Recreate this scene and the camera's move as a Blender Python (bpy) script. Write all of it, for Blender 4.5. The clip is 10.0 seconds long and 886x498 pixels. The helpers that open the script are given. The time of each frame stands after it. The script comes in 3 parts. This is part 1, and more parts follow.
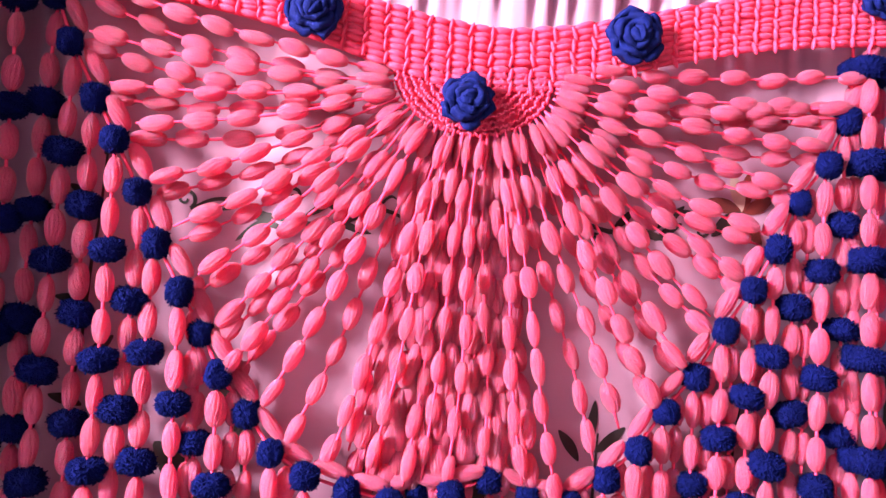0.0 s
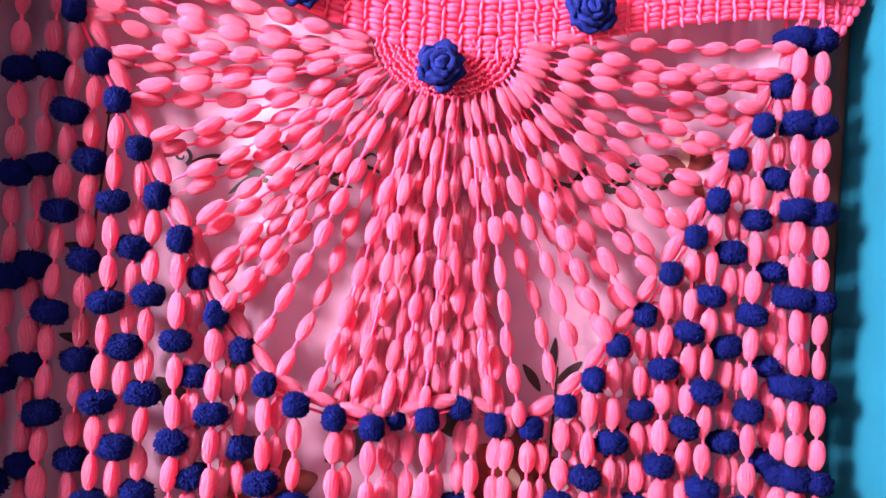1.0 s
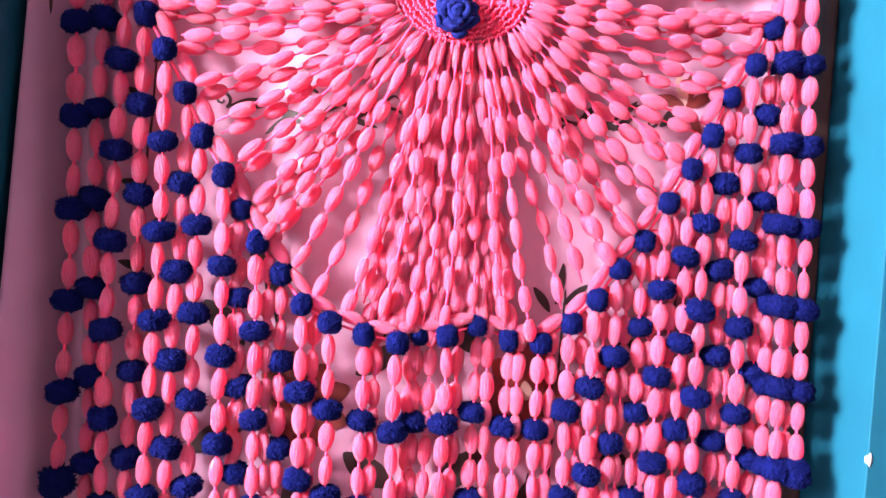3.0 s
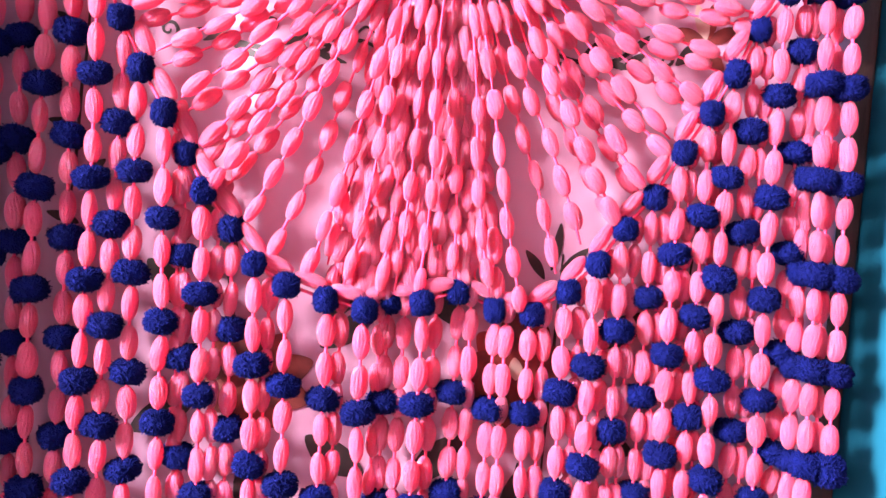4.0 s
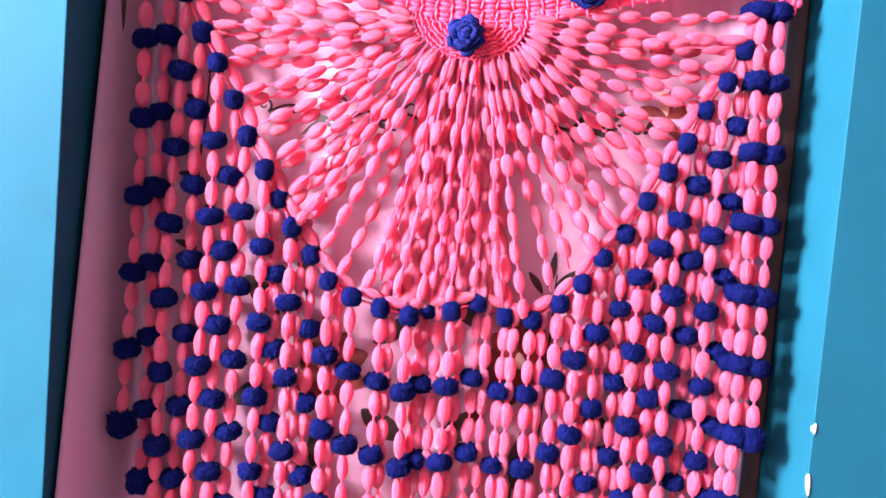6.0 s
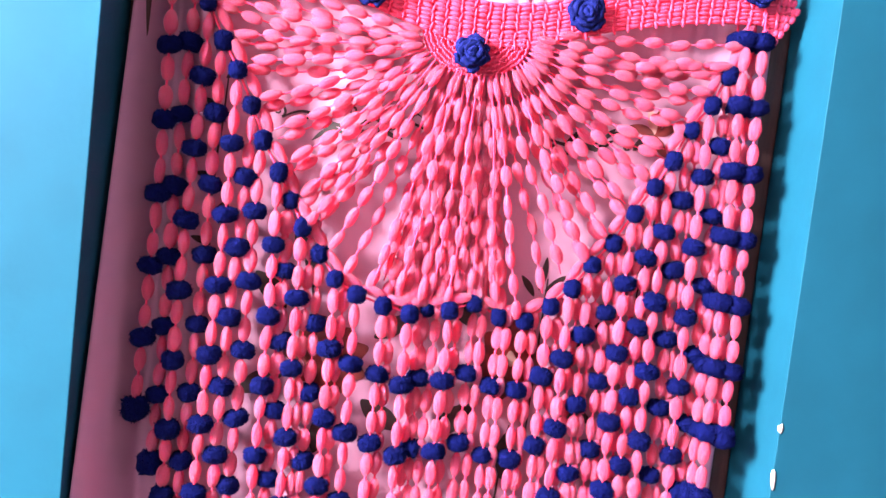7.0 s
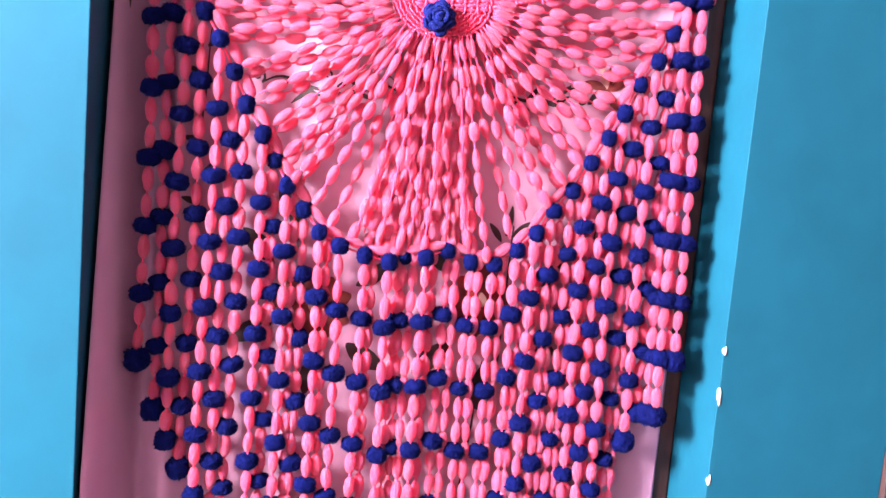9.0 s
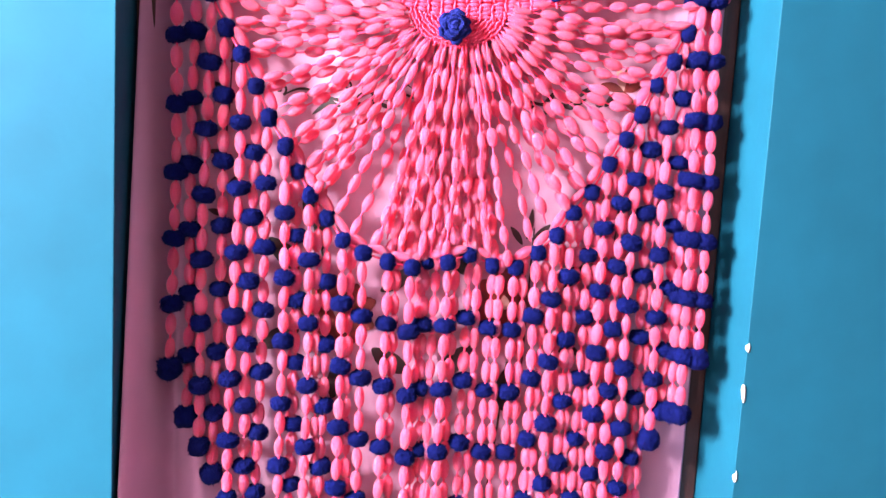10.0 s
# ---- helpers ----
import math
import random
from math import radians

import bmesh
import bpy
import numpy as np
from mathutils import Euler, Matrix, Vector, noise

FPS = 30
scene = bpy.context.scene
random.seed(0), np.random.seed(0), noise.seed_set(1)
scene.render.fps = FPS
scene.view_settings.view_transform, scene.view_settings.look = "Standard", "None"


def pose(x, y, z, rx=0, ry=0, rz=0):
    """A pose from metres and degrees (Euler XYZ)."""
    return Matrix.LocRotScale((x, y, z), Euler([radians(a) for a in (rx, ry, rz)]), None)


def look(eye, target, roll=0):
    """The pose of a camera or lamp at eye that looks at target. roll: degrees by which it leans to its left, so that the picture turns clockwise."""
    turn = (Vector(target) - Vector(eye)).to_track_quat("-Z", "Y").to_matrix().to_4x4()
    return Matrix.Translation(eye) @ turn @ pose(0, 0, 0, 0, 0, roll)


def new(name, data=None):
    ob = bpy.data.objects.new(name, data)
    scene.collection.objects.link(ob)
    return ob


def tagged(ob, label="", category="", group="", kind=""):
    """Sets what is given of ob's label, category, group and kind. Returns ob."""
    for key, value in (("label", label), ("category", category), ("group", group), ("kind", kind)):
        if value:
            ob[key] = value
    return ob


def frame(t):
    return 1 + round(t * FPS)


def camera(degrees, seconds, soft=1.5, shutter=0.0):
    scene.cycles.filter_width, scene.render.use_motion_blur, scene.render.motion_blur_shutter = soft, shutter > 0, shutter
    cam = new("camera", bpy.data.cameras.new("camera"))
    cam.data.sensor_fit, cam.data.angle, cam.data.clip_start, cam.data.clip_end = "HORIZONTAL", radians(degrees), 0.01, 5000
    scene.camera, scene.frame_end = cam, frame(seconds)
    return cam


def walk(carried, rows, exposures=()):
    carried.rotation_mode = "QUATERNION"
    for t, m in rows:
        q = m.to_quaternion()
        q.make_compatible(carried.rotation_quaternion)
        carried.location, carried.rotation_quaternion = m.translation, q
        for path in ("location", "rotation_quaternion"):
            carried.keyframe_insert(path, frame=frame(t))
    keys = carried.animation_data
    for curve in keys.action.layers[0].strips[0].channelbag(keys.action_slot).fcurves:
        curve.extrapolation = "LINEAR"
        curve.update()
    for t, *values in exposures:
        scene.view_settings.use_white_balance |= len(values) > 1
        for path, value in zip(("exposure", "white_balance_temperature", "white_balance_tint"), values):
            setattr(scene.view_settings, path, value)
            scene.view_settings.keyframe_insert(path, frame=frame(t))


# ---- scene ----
cam = camera(55.0, 10.0, soft=1.5)
PATH = [
    (0, (-0.012, 0.052, 1.664), (0.142, 2.045, 1.749), 4.2),
    (0.5, (-0.015, 0.016, 1.64), (0.149, 2.009, 1.692), 4.0),
    (1, (-0.03, -0.037, 1.64), (0.212, 1.949, 1.659), 3.9),
    (1.5, (-0.037, -0.095, 1.656), (0.199, 1.889, 1.756), 3.6),
    (2, (-0.057, -0.168, 1.626), (0.105, 1.824, 1.699), 4.2),
    (2.5, (-0.056, -0.165, 1.624), (0.158, 1.823, 1.595), 3.5),
    (4, (0.035, -0.002, 1.577), (0.17, 1.989, 1.45), 4.0),
    (4.5, (0.057, 0.044, 1.557), (0.13, 2.043, 1.545), 5.7),
    (5, (-0.014, -0.12, 1.614), (0.093, 1.874, 1.502), 6.4),
    (5.5, (-0.012, -0.242, 1.623), (0.084, 1.752, 1.493), 4.0),
    (7, (-0.065, -0.383, 1.651), (0.126, 1.602, 1.499), 6.6),
    (7.5, (-0.105, -0.406, 1.637), (0.063, 1.584, 1.522), 4.2),
    (8, (-0.094, -0.423, 1.648), (0.22, 1.54, 1.428), 3.5),
    (8.5, (-0.095, -0.449, 1.64), (0.232, 1.503, 1.359), 4.1),
    (9, (-0.125, -0.488, 1.645), (0.203, 1.471, 1.407), 4.9),
    (9.5, (-0.119, -0.5, 1.658), (0.252, 1.452, 1.428), 5.0),
    (10, (-0.114, -0.511, 1.658), (0.143, 1.458, 1.413), 3.2),
]
EXPOSURES = [(0, -0.40), (0.5, -0.25), (1, -0.10), (1.5, -0.03), (2.5, 0.08), (4.5, 0.30), (5.5, 0.20), (10, 0.16)]
walk(cam, [(t, look(eye, target, roll)) for t, eye, target, roll in PATH], EXPOSURES)

# ---------------------------------------------------------------- light
KEY = (-2.9, -0.86, 2.75)
lamp_data = bpy.data.lights.new("room_lamp", "POINT")
lamp_data.energy, lamp_data.color, lamp_data.shadow_soft_size = 3500.0, (1.0, 0.91, 0.98), 0.45
lamp = new("room_lamp", lamp_data)
lamp.location = KEY
world = bpy.data.worlds.new("world")
world.use_nodes = True
world.node_tree.nodes["Background"].inputs[0].default_value = (0.5, 0.55, 0.7, 1)
world.node_tree.nodes["Background"].inputs[1].default_value = 0.05
scene.world = world


# ---------------------------------------------------------------- materials
def material(name, colour, rough=0.8, scale=40.0, vary=0.25, bump=0.2, bump_scale=300.0, sheen=0.0, spread=0.0, detail=4.0,
             stains=0.0, stretch=(1, 1, 1), metal=0.0, through_light=0.0, gloss=0.5, bump_depth=0.002):
    m = bpy.data.materials.new(name)
    m.use_nodes = True
    nt = m.node_tree
    n, li = nt.nodes, nt.links
    b = n["Principled BSDF"]
    b.inputs["Roughness"].default_value = rough
    b.inputs["Metallic"].default_value = metal
    b.inputs["Specular IOR Level"].default_value = gloss
    b.inputs["Sheen Weight"].default_value = sheen
    b.inputs["Sheen Roughness"].default_value = 0.4
    tc = n.new("ShaderNodeTexCoord")
    mp = n.new("ShaderNodeMapping")
    mp.inputs["Scale"].default_value = stretch
    li.new(tc.outputs["Object"], mp.inputs["Vector"])
    no = n.new("ShaderNodeTexNoise")
    no.inputs["Scale"].default_value, no.inputs["Detail"].default_value = scale, detail
    li.new(mp.outputs["Vector"], no.inputs["Vector"])
    ramp = n.new("ShaderNodeMapRange")
    ramp.inputs["From Min"].default_value, ramp.inputs["From Max"].default_value = 0.3, 0.7
    ramp.inputs["To Min"].default_value, ramp.inputs["To Max"].default_value = 1 - vary, 1 + vary * 0.6
    li.new(no.outputs["Fac"], ramp.inputs["Value"])
    value = ramp.outputs["Result"]
    if stains:
        big = n.new("ShaderNodeTexNoise")
        big.inputs["Scale"].default_value, big.inputs["Detail"].default_value = 2.3, 6.0
        li.new(mp.outputs["Vector"], big.inputs["Vector"])
        r2 = n.new("ShaderNodeMapRange")
        r2.inputs["From Min"].default_value, r2.inputs["From Max"].default_value = 0.35, 0.65
        r2.inputs["To Min"].default_value, r2.inputs["To Max"].default_value = 1 - stains, 1 + stains * 0.4
        li.new(big.outputs["Fac"], r2.inputs["Value"])
        mu = n.new("ShaderNodeMath")
        mu.operation = "MULTIPLY"
        li.new(value, mu.inputs[0])
        li.new(r2.outputs["Result"], mu.inputs[1])
        value = mu.outputs[0]
    if spread:
        info = n.new("ShaderNodeObjectInfo")
        r3 = n.new("ShaderNodeMapRange")
        r3.inputs["To Min"].default_value, r3.inputs["To Max"].default_value = 1 - spread, 1 + spread
        li.new(info.outputs["Random"], r3.inputs["Value"])
        mu = n.new("ShaderNodeMath")
        mu.operation = "MULTIPLY"
        li.new(value, mu.inputs[0])
        li.new(r3.outputs["Result"], mu.inputs[1])
        value = mu.outputs[0]
    mix = n.new("ShaderNodeVectorMath")
    mix.operation = "SCALE"
    mix.inputs[0].default_value = colour
    li.new(value, mix.inputs["Scale"])
    li.new(mix.outputs[0], b.inputs["Base Color"])
    if bump:
        nb = n.new("ShaderNodeTexNoise")
        nb.inputs["Scale"].default_value, nb.inputs["Detail"].default_value = bump_scale, 3.0
        li.new(mp.outputs["Vector"], nb.inputs["Vector"])
        bu = n.new("ShaderNodeBump")
        bu.inputs["Strength"].default_value, bu.inputs["Distance"].default_value = bump, bump_depth
        li.new(nb.outputs["Fac"], bu.inputs["Height"])
        li.new(bu.outputs["Normal"], b.inputs["Normal"])
    if through_light:
        tr = n.new("ShaderNodeBsdfTranslucent")
        li.new(mix.outputs[0], tr.inputs["Color"])
        ms = n.new("ShaderNodeMixShader")
        ms.inputs[0].default_value = through_light
        li.new(b.outputs[0], ms.inputs[1])
        li.new(tr.outputs[0], ms.inputs[2])
        li.new(ms.outputs[0], n["Material Output"].inputs["Surface"])
    return m


def yarn_material(name, size):
    """Loose acrylic yarn; size is how many texture units go into one unit of the mesh."""
    m = material(name, (1.0, 0.096, 0.272), 0.45, 3 * size, 0.12, 1.0, 9 * size, sheen=0.35, spread=0.07, stretch=(2.2, 2.2, 0.8),
                 through_light=0.42, gloss=0.85, bump_depth=0.0018)
    nodes, links = m.node_tree.nodes, m.node_tree.links
    yarn = nodes["Principled BSDF"]
    yarn.inputs["Coat Weight"].default_value, yarn.inputs["Coat Roughness"].default_value = 0.25, 0.5
    yarn.inputs["Sheen Roughness"].default_value = 0.55
    yarn.inputs["Subsurface Weight"].default_value = 0.75
    yarn.inputs["Subsurface Radius"].default_value = (1.0, 0.22, 0.35)
    yarn.inputs["Subsurface Scale"].default_value = 0.014
    ply = nodes.new("ShaderNodeTexWave")
    ply.wave_type, ply.bands_direction = "BANDS", "DIAGONAL"
    ply.inputs["Scale"].default_value, ply.inputs["Distortion"].default_value, ply.inputs["Detail"].default_value = 4.6 * size, 7.0, 2.0
    ply.inputs["Detail Scale"].default_value = 2.0
    ply_bump = nodes.new("ShaderNodeBump")
    ply_bump.inputs["Strength"].default_value, ply_bump.inputs["Distance"].default_value = 0.9, 0.0016
    links.new(nodes["Texture Coordinate"].outputs["Object"], ply.inputs["Vector"])
    links.new(ply.outputs["Fac"], ply_bump.inputs["Height"])
    links.new(nodes["Bump"].outputs["Normal"], ply_bump.inputs["Normal"])
    links.new(ply_bump.outputs["Normal"], yarn.inputs["Normal"])
    return m


M_PINK = yarn_material("pink_yarn", 1.0)
M_PINK_JOINED = yarn_material("pink_yarn_joined", 75.0)
M_BAND = material("pink_crochet", (1.0, 0.098, 0.255), 0.5, 120, 0.18, 0.5, 700, sheen=0.3, through_light=0.45)
M_THREAD = material("pink_thread", (1.0, 0.10, 0.24), 0.9, 200, 0.2, 0.0, gloss=0.05, through_light=0.35)
M_BLUE = material("blue_yarn", (0.0015, 0.004, 0.062), 0.9, 3, 0.3, 0.4, 12, sheen=0.0, spread=0.12, gloss=0.08)
M_ROSE = material("blue_crochet", (0.002, 0.007, 0.095), 0.8, 4, 0.3, 0.5, 18, sheen=0.0, gloss=0.15)
M_WALL = material("blue_wall_paint", (0.0052, 0.080, 0.127), 0.6, 14, 0.07, 0.18, 60, stains=0.12, gloss=0.15)
M_PLASTER = material("bare_plaster", (0.75, 0.74, 0.70), 0.9, 80, 0.15, 0.4, 200)
M_WOOD = material("dark_brown_wood", (0.045, 0.014, 0.010), 0.5, 18, 0.45, 0.3, 90, stretch=(6, 6, 0.5))
M_WOOD_H = material("dark_brown_wood_head", (0.045, 0.014, 0.010), 0.5, 18, 0.45, 0.3, 90, stretch=(0.5, 6, 6))
M_CLOTH = material("curtain_cloth", (0.61, 0.335, 0.49), 0.6, 9, 0.06, 0.15, 900, sheen=0.1, through_light=0.30, gloss=0.2)
M_LEAF = material("print_dark_leaf", (0.020, 0.008, 0.009), 0.6, 60, 0.4, 0.0)
M_PETAL = material("print_red_petal", (0.21, 0.024, 0.020), 0.6, 45, 0.5, 0.0)
M_PETAL_D = material("print_dark_petal", (0.13, 0.016, 0.014), 0.6, 45, 0.5, 0.0)
M_CREAM = material("print_cream", (0.55, 0.38, 0.33), 0.6, 45, 0.25, 0.0)
# one brown for unseen walls: paler to bounce fill light, darker to cut it
M_ROOM_BOUNCE = material("brown_wall_bounce", (0.50, 0.37, 0.40), 0.7, 10, 0.08, 0.15, 60, stains=0.1)
M_ROOM_DIM = material("brown_wall_dim", (0.10, 0.07, 0.07), 0.7, 10, 0.08, 0.15, 60, stains=0.1)
M_CEIL = material("grey_ceiling", (0.36, 0.31, 0.33), 0.9, 6, 0.06, 0.2, 60, stains=0.08)
M_FLOOR = material("grey_cement_floor", (0.12, 0.10, 0.10), 0.6, 8, 0.15, 0.2, 80, stains=0.2)
M_IRON = material("dull_iron", (0.12, 0.11, 0.11), 0.45, 200, 0.3, 0.2, 500, metal=0.9)
M_CAB = material("brown_cabinet_wood", (0.04, 0.02, 0.018), 0.6, 20, 0.35, 0.2, 90, stretch=(6, 6, 0.5))
M_RED = material("red_cloth", (0.45, 0.03, 0.03), 0.8, 50, 0.3, 0.3, 400, sheen=0.2)
M_PEARL = material("cream_bead", (0.75, 0.62, 0.58), 0.35, 80, 0.1, 0.0)
M_DARK = material("cabinet_inside", (0.035, 0.014, 0.012), 0.7, 25, 0.3, 0.1, 90)

# ---------------------------------------------------------------- helpers
rng = random.Random(7)
TURNED = math.atan2(0.027, 1.005)
EX = Vector((math.cos(TURNED), math.sin(TURNED), 0))
EN = Vector((-math.sin(TURNED), math.cos(TURNED), 0))
CORNER = Vector((-0.433, 0.781, 0))
OPEN_W = 1.014


def W(s, d, z):
    """Along the door wall, into it, and up."""
    return CORNER + EX * s + EN * d + Vector((0, 0, z))


def mesh_of(name, bm, mat, smooth=True):
    me = bpy.data.meshes.new(name)
    bm.to_mesh(me)
    bm.free()
    me.materials.append(mat)
    if smooth:
        me.polygons.foreach_set("use_smooth", [True] * len(me.polygons))
    return me


def thing(name, at, label, category, group="", kind=""):
    e = new(name)
    e.location = at
    e.empty_display_size = 0.05
    return tagged(e, label, category, group, kind)


def under(ob, parent):
    ob.parent = parent
    if parent.type == "EMPTY":
        ob.matrix_parent_inverse = Matrix.Translation(-parent.location)
    return ob


def part(name, bm, mat, parent, label="", smooth=True):
    ob = under(new(name, mesh_of(name, bm, mat, smooth)), parent)
    return tagged(ob, label)


def placed(name, me, parent, m):
    ob = new(name, me)
    ob.parent = parent
    if parent.type == "EMPTY":
        ob.matrix_parent_inverse = Matrix.Translation(-parent.location)
    ob.matrix_basis = m
    return ob


def slab(bm, s0, s1, d0, d1, z0, z1, bevel=0.0):
    """A box in the door wall's own directions."""
    vs = [bm.verts.new(W(s, d, z)) for z in (z0, z1) for s, d in ((s0, d0), (s1, d0), (s1, d1), (s0, d1))]
    fs = [(3, 2, 1, 0), (4, 5, 6, 7), (0, 1, 5, 4), (1, 2, 6, 5), (2, 3, 7, 6), (3, 0, 4, 7)]
    faces = [bm.faces.new([vs[i] for i in f]) for f in fs]
    if bevel:
        edges = list({e for f in faces for e in f.edges})
        bmesh.ops.bevel(bm, geom=edges, offset=bevel, segments=2, affect="EDGES", profile=0.5)


def structure(name, bm, mat, label, category):
    return tagged(new(name, mesh_of(name, bm, mat, False)), label, category, kind="structure")


def tube(bm, pts, r, sides=6, closed=False):
    """A round thread along points; r a number or one for each point."""
    rs = r if hasattr(r, "__len__") else [r] * len(pts)
    rings = []
    n = len(pts)
    for i, p in enumerate(pts):
        a = pts[(i - 1) % n] if closed or i else pts[0]
        b = pts[(i + 1) % n] if closed or i < n - 1 else pts[-1]
        t = (Vector(b) - Vector(a)).normalized()
        side = t.cross(Vector((0, 1, 0.13)))
        if side.length < 1e-4:
            side = t.cross(Vector((1, 0, 0)))
        side.normalize()
        up = side.cross(t)
        rings.append([bm.verts.new(Vector(p) + (side * math.cos(k * math.tau / sides) + up * math.sin(k * math.tau / sides)) * rs[i]) for k in range(sides)])
    for i in range(n if closed else n - 1):
        a, b = rings[i], rings[(i + 1) % n]
        for k in range(sides):
            bm.faces.new((a[k], a[(k + 1) % sides], b[(k + 1) % sides], b[k]))
    if not closed:
        bm.faces.new(rings[0][::-1])
        bm.faces.new(rings[-1])


def puff(bm, m, u=8, v=5):
    """A small rounded stitch."""
    bmesh.ops.create_uvsphere(bm, u_segments=u, v_segments=v, radius=1.0, matrix=m)


def along(direction, at, sx, sz, roll=0.0, sy=None):
    """Stands a shape whose long axis is z along a direction."""
    q = Vector(direction).to_track_quat("Z", "Y").to_matrix().to_4x4()
    return Matrix.Translation(at) @ q @ Matrix.Rotation(roll, 4, "Z") @ Matrix.Diagonal((sx, sy or sx, sz, 1))


# ---------------------------------------------------------------- the room
bm = bmesh.new()
slab(bm, -3.3, 0.0, 0.0, 0.24, 0.0, 3.3, 0.0015)
structure("wall_door_side", bm, M_WALL, "light blue painted plaster wall beside the doorway", "wall")
bm = bmesh.new()
slab(bm, OPEN_W, 1.348, 0.0, 0.24, 0.0, 3.3, 0.0015)
slab(bm, 1.348, 1.75, 0.002, 0.24, 0.0, 0.45)
slab(bm, 1.348, 1.75, 0.002, 0.24, 1.95, 3.3)
slab(bm, 1.75, 2.6, 0.002, 0.24, 0.0, 3.3)
wall_far = structure("wall_right_side", bm, M_WALL, "blue painted plaster wall with a chipped corner", "wall")
bm = bmesh.new()
slab(bm, 0.0, OPEN_W, 0.0, 0.24, 2.17, 3.3)
structure("wall_over_door", bm, M_WALL, "blue painted plaster above the doorway", "wall")
# added walls out of view; the left reflects fill, the dark ones hold it back
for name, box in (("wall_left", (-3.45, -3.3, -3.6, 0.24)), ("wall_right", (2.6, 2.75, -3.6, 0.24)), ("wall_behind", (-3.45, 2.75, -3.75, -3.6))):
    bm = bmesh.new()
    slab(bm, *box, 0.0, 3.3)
    structure(name, bm, M_ROOM_BOUNCE if name == "wall_left" else M_ROOM_DIM, "plain brown room wall, unseen, toned to set the bounce light", "wall")
bm = bmesh.new()
slab(bm, -3.45, 2.75, -3.75, 1.6, -0.1, 0.0)
structure("floor", bm, M_FLOOR, "plain grey cement floor", "floor")
bm = bmesh.new()
slab(bm, -3.45, 2.75, -3.75, 1.6, 3.3, 3.4)
structure("ceiling", bm, M_CEIL, "plain grey ceiling", "ceiling")
bm = bmesh.new()
slab(bm, -0.6, 1.7, 1.4, 1.5, 0.0, 3.3)
slab(bm, -0.7, -0.6, 0.24, 1.5, 0.0, 3.3)
slab(bm, 1.7, 1.8, 0.24, 1.5, 0.0, 3.3)
structure("wall_beyond", bm, M_WALL, "plain blue wall of the room beyond the curtain", "wall")

# door frame: two posts and a head
frame_thing = thing("door_1", W(OPEN_W / 2, 0.17, 0), "dark brown wooden door frame set back in the wall", "door frame", kind="structure")
for s0, s1 in ((0.002, 0.03), (OPEN_W - 0.040, OPEN_W - 0.002)):
    bm = bmesh.new()
    slab(bm, s0, s1, 0.131, 0.238, 0.0, 1.958, 0.004)
    part("frame_post", bm, M_WOOD, frame_thing, "", False)
bm = bmesh.new()
slab(bm, 0.002, OPEN_W - 0.002, 0.160, 0.238, 1.9585, 2.168, 0.004)
part("frame_head", bm, M_WOOD_H, frame_thing, "", False)

# chips where the plaster shows at the corner
for z, h, w in ((1.347, 0.016, 0.006), (1.270, 0.034, 0.005), (1.12, 0.020, 0.005)):
    bm = bmesh.new()
    pts = []
    for k in range(9):
        a = k * math.tau / 9
        rr = 1 + rng.uniform(-0.3, 0.3)
        pts.append((math.cos(a) * w * 0.6 * rr, math.sin(a) * h * 0.5 * rr))
    front = [bm.verts.new(W(OPEN_W + 0.002 + x, -0.0015, z + q)) for x, q in pts]
    back = [bm.verts.new(W(OPEN_W + 0.002 + x * 1.1, 0.003, z + q * 1.05)) for x, q in pts]
    bm.faces.new(front[::-1])
    for k in range(9):
        bm.faces.new((front[k], front[(k + 1) % 9], back[(k + 1) % 9], back[k]))
    bmesh.ops.recalc_face_normals(bm, faces=bm.faces)
    part("plaster_chip", bm, M_PLASTER, wall_far, "white bare plaster chip")


# ---------------------------------------------------------------- the curtain
def curtain_depth(s, z):
    top = math.exp(-max(0.0, 2.0 - z) / 0.035)
    wide = 0.009 * math.sin(s * 29 + 0.8 + 0.35 * math.sin(z * 1.7)) + 0.003 * math.sin(s * 63 + 1.9 + 0.2 * z)
    fine = 0.010 * math.sin(s * 205 + 2.2 * math.sin(s * 31)) + 0.005 * math.sin(s * 330 + 1.0)
    edge = min(0.120, max(0.004, 0.006 + 0.145 * (z - 1.12)))
    return 0.152 - 0.020 * s + 0.65 * wide * (1 - 0.6 * top) + 0.8 * fine * top - (0.153 - edge) * math.exp(-(s / 0.055) ** 2) + (0.050 * math.exp(-((s - 0.058) / 0.026) ** 2) - 0.022 * math.exp(-((s - 0.112) / 0.025) ** 2)) * (1 - top) - 0.006 * math.exp(-((s - 0.95) / 0.05) ** 2)


def curtain_top(s):
    return 1.992 + 0.045 * (s - 0.35) + 0.004 + 0.004 * math.sin(s * 43)


def on_curtain(s, z, lift=0.0018):
    return W(s, curtain_depth(s, z) - lift, z)


curtain = thing("door_curtain", W(OPEN_W / 2, 0.11, 0.12), "pale lilac curtain with printed red flowers hanging in the doorway", "curtain")
bm = bmesh.new()
NS, NZ = 260, 70
grid = []
for j in range(NZ + 1):
    f = j / NZ
    row = []
    for i in range(NS + 1):
        s0 = 0.003 + 0.008 * f
        s = s0 + (0.978 - s0) * i / NS
        z = 0.12 + (curtain_top(s) - 0.12) * (1 - (1 - f) ** 1.7)
        row.append(bm.verts.new(W(s, curtain_depth(s, z), z)))
    grid.append(row)
for j in range(NZ):
    for i in range(NS):
        bm.faces.new((grid[j][i], grid[j][i + 1], grid[j + 1][i + 1], grid[j + 1][i]))
cloth = part("cloth", bm, M_CLOTH, curtain)
